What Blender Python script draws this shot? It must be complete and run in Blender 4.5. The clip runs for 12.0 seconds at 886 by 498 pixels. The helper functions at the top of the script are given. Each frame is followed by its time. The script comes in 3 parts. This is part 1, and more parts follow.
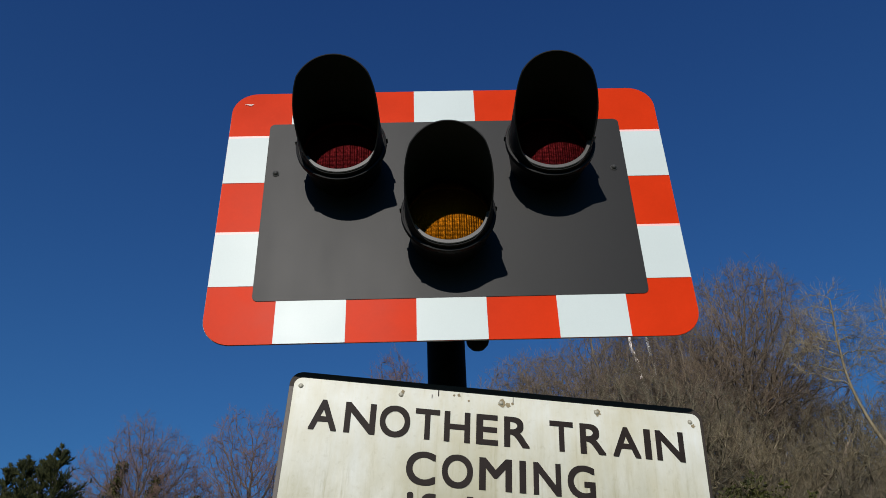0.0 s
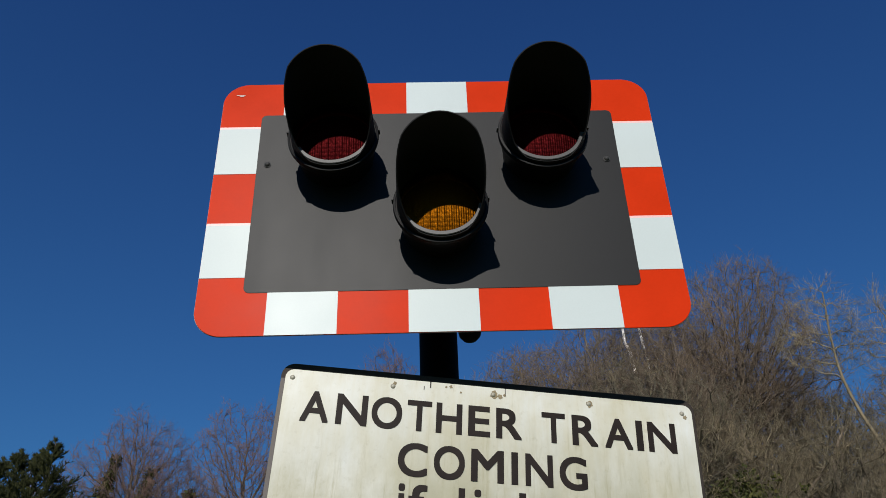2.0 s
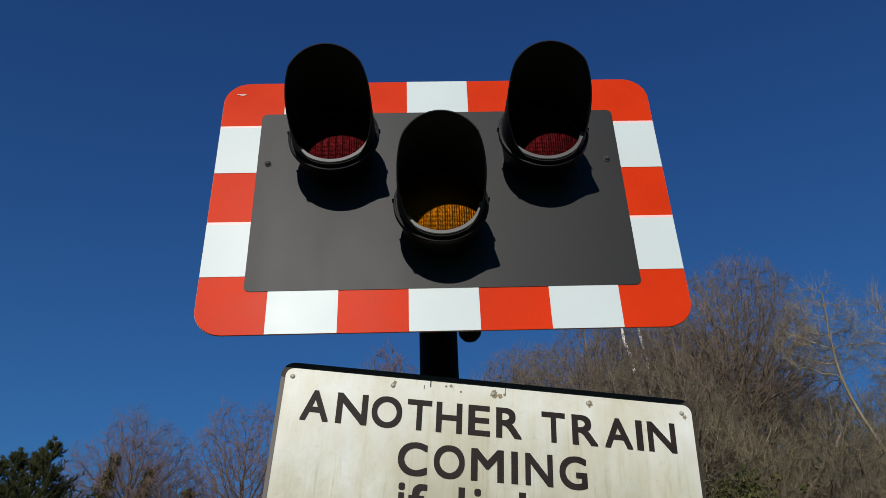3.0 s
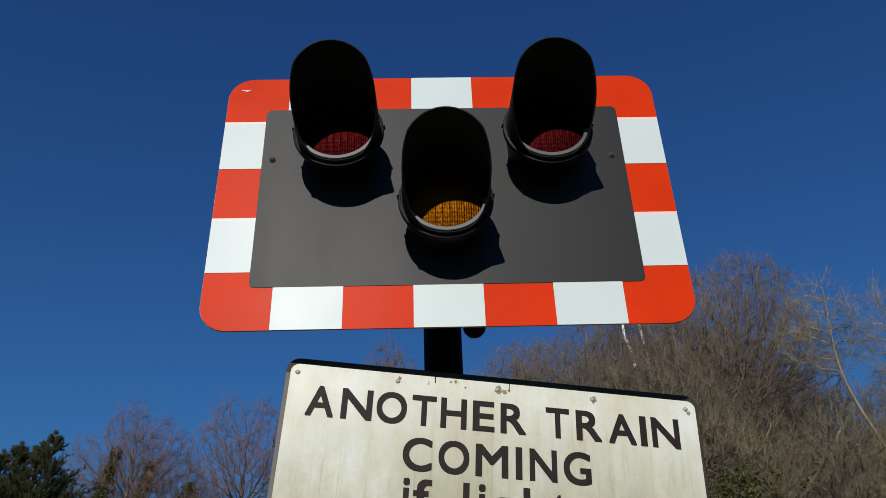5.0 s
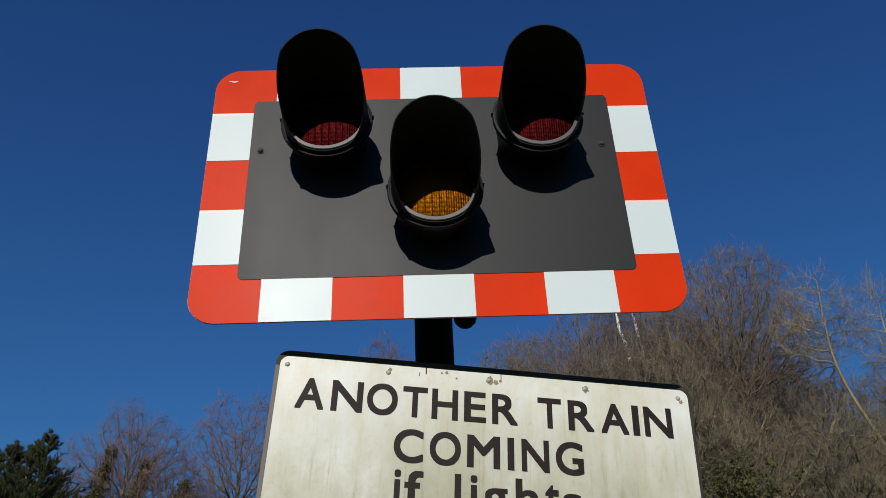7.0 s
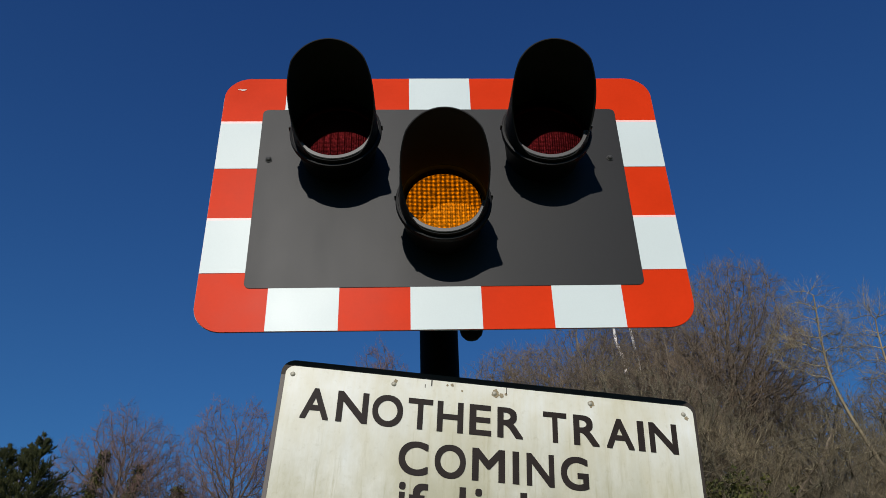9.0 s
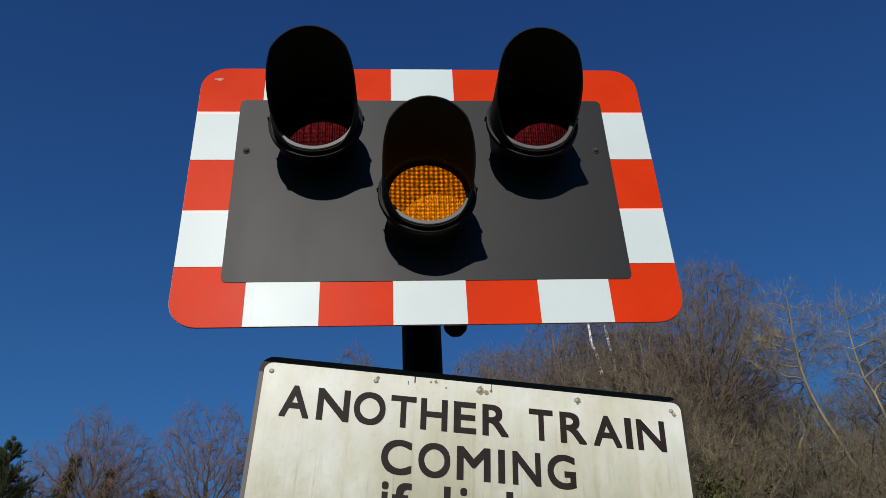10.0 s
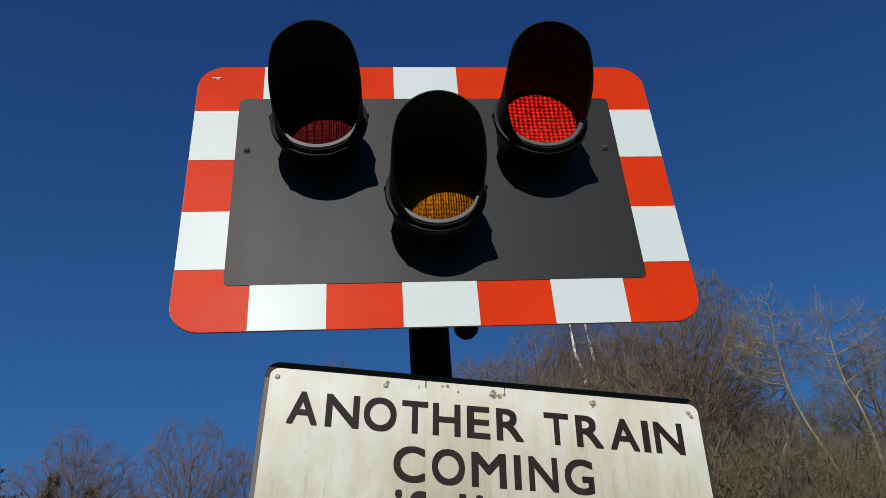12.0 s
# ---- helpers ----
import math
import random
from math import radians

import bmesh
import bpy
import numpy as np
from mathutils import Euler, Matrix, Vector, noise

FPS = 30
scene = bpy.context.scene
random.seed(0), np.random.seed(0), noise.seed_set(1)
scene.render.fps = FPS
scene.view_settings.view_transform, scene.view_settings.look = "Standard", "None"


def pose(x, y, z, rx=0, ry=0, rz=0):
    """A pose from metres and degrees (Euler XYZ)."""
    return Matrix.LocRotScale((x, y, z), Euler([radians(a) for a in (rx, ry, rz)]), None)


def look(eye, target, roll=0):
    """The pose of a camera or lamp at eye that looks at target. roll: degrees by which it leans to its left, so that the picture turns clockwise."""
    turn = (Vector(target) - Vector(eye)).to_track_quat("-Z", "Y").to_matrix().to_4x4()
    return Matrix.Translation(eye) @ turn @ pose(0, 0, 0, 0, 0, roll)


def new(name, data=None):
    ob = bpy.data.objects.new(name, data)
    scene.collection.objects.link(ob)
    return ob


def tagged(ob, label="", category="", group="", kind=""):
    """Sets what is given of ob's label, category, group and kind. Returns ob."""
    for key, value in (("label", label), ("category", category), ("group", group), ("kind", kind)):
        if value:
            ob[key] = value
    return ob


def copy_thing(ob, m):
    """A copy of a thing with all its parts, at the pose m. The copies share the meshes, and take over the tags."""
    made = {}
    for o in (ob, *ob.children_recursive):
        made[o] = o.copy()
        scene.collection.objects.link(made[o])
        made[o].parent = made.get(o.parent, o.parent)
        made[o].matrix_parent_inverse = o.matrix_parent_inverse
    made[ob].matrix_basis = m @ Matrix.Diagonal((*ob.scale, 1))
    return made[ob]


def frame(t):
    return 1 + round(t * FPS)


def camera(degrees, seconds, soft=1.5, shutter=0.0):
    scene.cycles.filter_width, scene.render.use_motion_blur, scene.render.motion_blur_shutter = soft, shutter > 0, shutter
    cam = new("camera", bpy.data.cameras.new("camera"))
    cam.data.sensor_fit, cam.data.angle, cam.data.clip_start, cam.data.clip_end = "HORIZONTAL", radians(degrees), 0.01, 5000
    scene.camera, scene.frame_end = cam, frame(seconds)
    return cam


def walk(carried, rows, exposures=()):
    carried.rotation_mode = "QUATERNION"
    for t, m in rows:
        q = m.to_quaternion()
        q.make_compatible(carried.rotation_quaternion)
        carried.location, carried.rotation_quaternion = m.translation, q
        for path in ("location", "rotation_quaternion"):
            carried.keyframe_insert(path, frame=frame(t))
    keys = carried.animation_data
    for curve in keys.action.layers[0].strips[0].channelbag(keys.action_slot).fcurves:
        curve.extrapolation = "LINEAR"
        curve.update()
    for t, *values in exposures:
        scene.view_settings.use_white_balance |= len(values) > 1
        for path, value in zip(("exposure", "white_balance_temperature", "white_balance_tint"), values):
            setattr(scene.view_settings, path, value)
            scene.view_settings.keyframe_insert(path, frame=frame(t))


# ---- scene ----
cam = camera(53.6, 12.0, soft=0.85)

PATH = [
    (0, (-0.06, -1.893, 1.505), (-0.022, -0.229, 2.614), -1.9),
    (0.5, (-0.063, -1.887, 1.505), (-0.027, -0.219, 2.607), -1.9),
    (1, (-0.063, -1.885, 1.504), (-0.024, -0.214, 2.602), -1.8),
    (1.5, (-0.059, -1.885, 1.503), (-0.012, -0.212, 2.598), -1.9),
    (2, (-0.055, -1.885, 1.503), (-0.004, -0.213, 2.6), -2.1),
    (2.5, (-0.054, -1.883, 1.504), (0.003, -0.211, 2.599), -2.3),
    (3, (-0.057, -1.885, 1.502), (-0.005, -0.213, 2.598), -2.0),
    (3.2, (-0.064, -1.891, 1.511), (-0.012, -0.213, 2.597), -2.0),
    (4.8, (-0.068, -1.891, 1.506), (-0.017, -0.211, 2.59), -2.0),
    (5, (-0.068, -1.891, 1.503), (-0.017, -0.212, 2.589), -1.9),
    (5.5, (-0.065, -1.892, 1.502), (-0.009, -0.213, 2.588), -2.1),
    (6, (-0.061, -1.885, 1.502), (0.002, -0.204, 2.585), -2.1),
    (6.5, (-0.06, -1.879, 1.502), (0.001, -0.198, 2.584), -2.4),
    (7, (-0.056, -1.87, 1.5), (0.007, -0.186, 2.577), -2.6),
    (7.2, (-0.059, -1.872, 1.504), (0.009, -0.187, 2.579), -2.9),
    (8.8, (-0.071, -1.883, 1.516), (-0.012, -0.203, 2.599), -1.6),
    (9, (-0.082, -1.87, 1.509), (-0.012, -0.197, 2.603), -1.8),
    (9.5, (-0.086, -1.847, 1.512), (0.017, -0.173, 2.601), -2.5),
    (10, (-0.1, -1.811, 1.522), (0.026, -0.143, 2.618), -2.8),
    (10.5, (-0.109, -1.815, 1.523), (0.019, -0.151, 2.625), -3.3),
    (11, (-0.107, -1.811, 1.522), (0.011, -0.146, 2.624), -3.3),
    (11.5, (-0.116, -1.792, 1.523), (0.009, -0.127, 2.625), -3.0),
    (12, (-0.167, -1.738, 1.536), (0.005, -0.088, 2.653), -4.3),
]


walk(cam, [(t, look(eye, target, roll)) for t, eye, target, roll in PATH])

# ---- world and sun ----
SUN_WAY = Vector((0.168, 1.0, -0.592)).normalized()      # the way the sunlight travels
SUN_ELEVATION = math.asin(-SUN_WAY.z)
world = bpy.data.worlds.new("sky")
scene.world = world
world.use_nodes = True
wn = world.node_tree.nodes
sky = wn.new("ShaderNodeTexSky")
sky.sky_type, sky.sun_disc = "NISHITA", False
sky.sun_elevation, sky.sun_rotation = SUN_ELEVATION, math.atan2(-SUN_WAY.x, -SUN_WAY.y)
sky.altitude, sky.air_density, sky.dust_density, sky.ozone_density = 0, 1.60, 0.10, 3.2
wn["Background"].inputs[1].default_value = 0.0350
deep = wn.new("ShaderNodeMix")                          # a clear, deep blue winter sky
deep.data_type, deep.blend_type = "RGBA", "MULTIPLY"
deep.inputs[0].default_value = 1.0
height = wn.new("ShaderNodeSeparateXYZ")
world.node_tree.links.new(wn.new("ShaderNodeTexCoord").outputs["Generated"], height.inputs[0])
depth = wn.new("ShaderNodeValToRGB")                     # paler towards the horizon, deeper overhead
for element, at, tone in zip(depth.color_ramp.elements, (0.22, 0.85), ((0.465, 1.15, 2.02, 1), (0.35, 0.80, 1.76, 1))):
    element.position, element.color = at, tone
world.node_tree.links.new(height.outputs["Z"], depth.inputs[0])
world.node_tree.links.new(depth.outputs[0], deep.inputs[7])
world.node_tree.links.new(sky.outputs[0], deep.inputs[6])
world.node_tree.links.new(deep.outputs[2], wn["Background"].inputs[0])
sun = new("sun", bpy.data.lights.new("sun", "SUN"))
sun.data.energy, sun.data.angle, sun.data.color = 4.2, radians(0.53), (1.0, 0.96, 0.9)
sun.matrix_world = look((0, 0, 0), SUN_WAY)
scene.view_settings.exposure = 0.0


# ---- materials ----
def material(name, base, rough=0.5, metal=0.0, spec=0.5):
    m = bpy.data.materials.new(name)
    m.use_nodes = True
    p = m.node_tree.nodes["Principled BSDF"]
    p.inputs["Base Color"].default_value = (*base, 1)
    p.inputs["Roughness"].default_value = rough
    p.inputs["Metallic"].default_value = metal
    p.inputs["Specular IOR Level"].default_value = spec
    return m, m.node_tree.nodes, m.node_tree.links, p


def texture(nodes, links, scale, detail=4.0, stretch=(1, 1, 1), kind="Object", rough=0.6):
    co = nodes.new("ShaderNodeTexCoord")
    mp = nodes.new("ShaderNodeMapping")
    mp.inputs["Scale"].default_value = stretch
    tx = nodes.new("ShaderNodeTexNoise")
    tx.inputs["Scale"].default_value, tx.inputs["Detail"].default_value = scale, detail
    tx.inputs["Roughness"].default_value = rough
    links.new(co.outputs[kind], mp.inputs[0])
    links.new(mp.outputs[0], tx.inputs[0])
    return tx.outputs[0]


def ramp(nodes, links, source, stops):
    r = nodes.new("ShaderNodeValToRGB")
    while len(r.color_ramp.elements) < len(stops):
        r.color_ramp.elements.new(0.5)
    for e, (at, c) in zip(r.color_ramp.elements, stops):
        e.position, e.color = at, (*c, 1)
    links.new(source, r.inputs[0])
    return r.outputs[0]


def mixed(nodes, links, a, b, factor=None, blend="MIX", amount=0.5):
    x = nodes.new("ShaderNodeMix")
    x.data_type, x.blend_type = "RGBA", blend
    x.inputs["Factor"].default_value = amount
    if factor is not None:
        links.new(factor, x.inputs["Factor"])
    for end, v in (("A", a), ("B", b)):
        slot = [s for s in x.inputs if s.name == end and s.type == "RGBA"][0]
        if isinstance(v, tuple):
            slot.default_value = (*v, 1)
        else:
            links.new(v, slot)
    return [s for s in x.outputs if s.type == "RGBA"][0]


def bumped(nodes, links, p, source, strength, distance):
    b = nodes.new("ShaderNodeBump")
    b.inputs["Strength"].default_value, b.inputs["Distance"].default_value = strength, distance
    links.new(source, b.inputs["Height"])
    links.new(b.outputs[0], p.inputs["Normal"])


def worn(name, base, rough, low, high, scale, fine, metal=0.0, spec=0.5, stretch=(1, 1, 1), bump=0.15, distance=0.002, grain=0.86):
    """A surface whose colour wanders between low and high times its base, with a fine grain and relief."""
    m, n, l, p = material(name, base, rough, metal, spec)
    big = texture(n, l, scale, 5, stretch)
    small = texture(n, l, fine, 3)
    c = ramp(n, l, big, [(0.3, tuple(v * low for v in base)), (0.7, tuple(v * high for v in base))])
    g = ramp(n, l, small, [(0.3, (grain, grain, grain)), (0.7, (1, 1, 1))])
    l.new(mixed(n, l, c, g, blend="MULTIPLY", amount=1.0), p.inputs["Base Color"])
    r = n.new("ShaderNodeMapRange")
    r.inputs["To Min"].default_value, r.inputs["To Max"].default_value = rough - 0.08, rough + 0.1
    l.new(big, r.inputs[0])
    l.new(r.outputs[0], p.inputs["Roughness"])
    bumped(n, l, p, small, bump, distance)
    return m


RED = worn("red_reflective_sheet", (0.59, 0.034, 0.006), 0.31, 0.88, 1.05, 5, 110, spec=0.018, grain=0.96, bump=0.10, distance=0.0008)
WHITE = worn("white_reflective_sheet", (0.54, 0.595, 0.582), 0.33, 0.97, 1.02, 4, 260, spec=0.10, grain=0.97, bump=0.03, distance=0.0005)
PINK = worn("pink_overlap", (0.85, 0.50, 0.46), 0.45, 0.95, 1.02, 8, 200, bump=0.03, distance=0.0005)
GREY = worn("dark_grey_board_paint", (0.0090, 0.0092, 0.0092), 0.47, 0.80, 1.22, 3, 500, spec=0.175, stretch=(1, 1, 0.35), bump=0.08, distance=0.0006)
EDGE = worn("bare_metal_edge", (0.22, 0.22, 0.21), 0.5, 0.8, 1.1, 20, 200, metal=0.3)
BLACK = worn("black_plastic", (0.007, 0.007, 0.007), 0.5, 0.8, 1.3, 6, 400, spec=0.10, bump=0.08, distance=0.0006)
HOODBLACK = worn("matt_black_hood", (0.012, 0.012, 0.012), 0.75, 0.8, 1.3, 6, 300, spec=0.12, bump=0.1, distance=0.0008)
RUBBER = worn("grey_black_rubber_rim", (0.058, 0.056, 0.056), 0.5, 0.7, 1.3, 14, 300, spec=0.4, bump=0.15, distance=0.001)
POST = worn("black_post_paint", (0.004, 0.004, 0.004), 0.7, 0.8, 1.3, 8, 200, spec=0.06, bump=0.1, distance=0.001)
STEEL = worn("dull_galvanised_steel", (0.34, 0.32, 0.255), 0.5, 0.7, 1.15, 60, 300, metal=0.1)
DARKSTEEL = worn("dark_painted_screw", (0.035, 0.035, 0.034), 0.6, 0.8, 1.2, 40, 300, spec=0.25)
TRIM = worn("brown_black_sign_edging", (0.036, 0.029, 0.024), 0.6, 0.8, 1.4, 9, 200, spec=0.12, bump=0.1, distance=0.001)
SIDE = worn("weathered_sign_side", (0.095, 0.078, 0.066), 0.6, 0.8, 1.2, 12, 200)
INK = worn("faded_black_lettering", (0.020, 0.0145, 0.0125), 0.5, 0.85, 1.3, 20, 300, spec=0.09, bump=0.05, distance=0.0005)
RUST = worn("rusty_smear", (0.26, 0.21, 0.125), 0.8, 0.7, 1.2, 60, 400)
SCRATCH = worn("bare_scratch", (0.66, 0.50, 0.46), 0.5, 0.9, 1.1, 60, 300)


def sign_white():
    """Old white enamel: cream, with green and grey dirt in vertical runs."""
    m, n, l, p = material("aged_white_sign_enamel", (0.58, 0.57, 0.50), 0.36, spec=0.42)
    runs = texture(n, l, 16, 7, (1.6, 1, 0.2), rough=0.7)
    blotch = texture(n, l, 4.5, 6, (1, 1, 0.7))
    speck = texture(n, l, 60, 3)
    c = ramp(n, l, runs, [(0.36, (0.69, 0.705, 0.685)), (0.60, (0.66, 0.65, 0.575)), (0.80, (0.40, 0.38, 0.27))])
    d = ramp(n, l, blotch, [(0.34, (1, 1, 1)), (0.66, (0.78, 0.735, 0.60))])
    s = ramp(n, l, speck, [(0.25, (0.82, 0.8, 0.74)), (0.42, (1, 1, 1))])
    c = mixed(n, l, c, d, blend="MULTIPLY", amount=1.0)
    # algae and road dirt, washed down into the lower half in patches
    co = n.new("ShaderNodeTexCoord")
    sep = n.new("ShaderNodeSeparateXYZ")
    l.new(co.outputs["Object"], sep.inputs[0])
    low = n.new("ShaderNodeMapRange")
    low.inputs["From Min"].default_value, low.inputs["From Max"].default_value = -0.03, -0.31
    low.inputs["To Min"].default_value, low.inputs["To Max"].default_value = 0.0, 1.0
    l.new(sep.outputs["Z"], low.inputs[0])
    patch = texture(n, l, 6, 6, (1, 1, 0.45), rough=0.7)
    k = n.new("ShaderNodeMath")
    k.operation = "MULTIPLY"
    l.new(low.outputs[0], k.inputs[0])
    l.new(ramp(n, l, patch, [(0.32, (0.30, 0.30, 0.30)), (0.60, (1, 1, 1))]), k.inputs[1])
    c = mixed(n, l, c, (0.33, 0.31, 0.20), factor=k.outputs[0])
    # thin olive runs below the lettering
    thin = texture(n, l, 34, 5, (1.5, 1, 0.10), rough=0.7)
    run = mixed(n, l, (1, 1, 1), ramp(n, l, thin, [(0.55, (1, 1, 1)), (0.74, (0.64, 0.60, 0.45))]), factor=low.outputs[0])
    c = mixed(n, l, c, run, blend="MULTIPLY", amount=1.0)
    l.new(mixed(n, l, c, s, blend="MULTIPLY", amount=0.6), p.inputs["Base Color"])
    bumped(n, l, p, speck, 0.05, 0.0006)
    return m


def lens_plastic(name, base, tint):
    """Coloured moulded lens: part lets the light behind it through, part is lit from in front."""
    m, n, l, p = material(name, base, 0.55, metal=1.0)
    grain = texture(n, l, 170, 3, (1, 1, 0.75), rough=0.75)
    l.new(ramp(n, l, grain, [(0.38, tuple(v * 0.45 for v in base)), (0.52, tuple(v * 0.8 for v in base)), (0.66, tuple(v * 1.6 for v in base))]), p.inputs["Base Color"])
    t = n.new("ShaderNodeBsdfTransparent")
    t.inputs[0].default_value = (*tint, 1)
    x = n.new("ShaderNodeMixShader")
    x.inputs[0].default_value = 0.5
    l.new(t.outputs[0], x.inputs[1])
    l.new(p.outputs[0], x.inputs[2])
    l.new(x.outputs[0], n["Material Output"].inputs["Surface"])
    return m


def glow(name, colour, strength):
    """A disc that always glows behind a lens: a bright spot painted in for each small prism."""
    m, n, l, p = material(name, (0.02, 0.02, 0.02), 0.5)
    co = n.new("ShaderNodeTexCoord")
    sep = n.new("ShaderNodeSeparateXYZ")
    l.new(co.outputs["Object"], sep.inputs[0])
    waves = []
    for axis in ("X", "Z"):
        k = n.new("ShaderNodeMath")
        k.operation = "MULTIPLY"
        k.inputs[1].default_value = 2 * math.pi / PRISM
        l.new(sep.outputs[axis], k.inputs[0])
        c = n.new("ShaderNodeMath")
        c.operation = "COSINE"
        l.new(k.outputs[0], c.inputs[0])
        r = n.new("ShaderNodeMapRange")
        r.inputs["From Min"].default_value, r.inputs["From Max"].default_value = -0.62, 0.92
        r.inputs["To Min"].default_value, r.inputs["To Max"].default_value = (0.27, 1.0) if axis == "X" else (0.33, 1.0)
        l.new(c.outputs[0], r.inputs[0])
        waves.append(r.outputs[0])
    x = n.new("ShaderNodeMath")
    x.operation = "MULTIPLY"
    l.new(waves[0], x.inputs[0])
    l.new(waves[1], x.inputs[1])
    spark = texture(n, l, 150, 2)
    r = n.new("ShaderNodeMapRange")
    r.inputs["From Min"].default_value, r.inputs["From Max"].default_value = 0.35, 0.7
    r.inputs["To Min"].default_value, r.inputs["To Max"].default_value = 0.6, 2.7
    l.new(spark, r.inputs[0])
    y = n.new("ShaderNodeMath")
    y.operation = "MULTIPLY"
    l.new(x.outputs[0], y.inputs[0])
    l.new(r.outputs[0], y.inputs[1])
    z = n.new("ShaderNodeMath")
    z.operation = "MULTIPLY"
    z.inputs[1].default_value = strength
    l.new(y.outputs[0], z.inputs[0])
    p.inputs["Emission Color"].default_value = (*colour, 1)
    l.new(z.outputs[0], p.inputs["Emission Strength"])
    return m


def bark(name, dark, light, scale=6.0, low=0.3, high=0.68):
    m, n, l, p = material(name, light, 0.85, spec=0.15)
    big = texture(n, l, scale, 6, (1, 1, 0.3))
    info = n.new("ShaderNodeObjectInfo")
    c = ramp(n, l, big, [(low, dark), (high, light)])
    v = ramp(n, l, info.outputs["Random"], [(0.0, (0.75, 0.78, 0.8)), (1.0, (1.15, 1.06, 1.0))])
    l.new(mixed(n, l, c, v, blend="MULTIPLY", amount=1.0), p.inputs["Base Color"])
    bumped(n, l, p, big, 0.5, 0.03)
    return m


def twig_bark(name, colours):
    """Twigs of mixed tones, each a little different."""
    m, n, l, p = material(name, colours[0], 0.8, spec=0.15)
    geo = n.new("ShaderNodeNewGeometry")
    k = len(colours) - 1
    c = ramp(n, l, geo.outputs["Random Per Island"], [(i / k, v) for i, v in enumerate(colours)])
    patch = texture(n, l, 0.7, 3)
    v = ramp(n, l, patch, [(0.35, (0.7, 0.72, 0.75)), (0.65, (1.2, 1.1, 1.0))])
    l.new(mixed(n, l, c, v, blend="MULTIPLY", amount=1.0), p.inputs["Base Color"])
    return m


PRISM = 0.0121
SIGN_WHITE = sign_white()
LENS_RED = lens_plastic("red_lens", (0.062, 0.005, 0.006), (1.0, 0.28, 0.24))
LENS_AMBER = lens_plastic("amber_lens", (0.23, 0.075, 0.003), (1.0, 0.60, 0.06))
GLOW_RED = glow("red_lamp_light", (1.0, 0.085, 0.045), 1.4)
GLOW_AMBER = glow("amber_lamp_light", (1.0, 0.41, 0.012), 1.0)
BARK = bark("grey_brown_bark", (0.06, 0.05, 0.04), (0.24, 0.20, 0.155))
OCHRE_BARK = bark("lichened_bark", (0.08, 0.066, 0.045), (0.31, 0.26, 0.17))
LIMB_GREY = bark("grey_limb_bark", (0.05, 0.042, 0.036), (0.17, 0.14, 0.115))
BIRCH = bark("white_birch_bark", (0.10, 0.09, 0.08), (0.92, 0.90, 0.88), 9.0, 0.42, 0.52)
TWIG_BROWN = twig_bark("brown_twigs", [(0.060, 0.045, 0.036), (0.135, 0.104, 0.076), (0.23, 0.185, 0.13), (0.105, 0.080, 0.062), (0.19, 0.15, 0.108)])
TWIG_RED = twig_bark("reddish_twigs", [(0.100, 0.058, 0.056), (0.165, 0.100, 0.088), (0.20, 0.148, 0.125), (0.09, 0.056, 0.056)])
TWIG_GREY = twig_bark("pale_grey_twigs", [(0.17, 0.148, 0.10), (0.10, 0.085, 0.062), (0.25, 0.22, 0.15), (0.062, 0.052, 0.038), (0.20, 0.174, 0.112)])
TWIG_PALE = twig_bark("pale_ochre_twigs", [(0.24, 0.21, 0.145), (0.16, 0.138, 0.098), (0.33, 0.29, 0.20), (0.11, 0.095, 0.07), (0.28, 0.245, 0.16)])
IVY = twig_bark("ivy_leaves", [(0.03, 0.038, 0.012), (0.06, 0.066, 0.02), (0.09, 0.09, 0.028), (0.045, 0.05, 0.02)])
CONIFER = twig_bark("conifer_sprays", [(0.008, 0.012, 0.005), (0.021, 0.026, 0.008), (0.042, 0.047, 0.013), (0.015, 0.019, 0.006)])
GRASS = worn("rough_grass", (0.06, 0.09, 0.025), 0.9, 0.6, 1.3, 0.6, 12, spec=0.1, bump=0.6, distance=0.03)


# ---- mesh helpers ----
def part(name, bm, mat, parent=None, label="", smooth=False):
    mesh = bpy.data.meshes.new(name)
    bm.to_mesh(mesh)
    bm.free()
    mesh.materials.append(mat)
    if smooth:
        for f in mesh.polygons:
            f.use_smooth = True
        mesh.set_sharp_from_angle(angle=radians(38))
    ob = new(name, mesh)
    ob.parent = parent
    if label:
        ob["label"] = label
    return ob


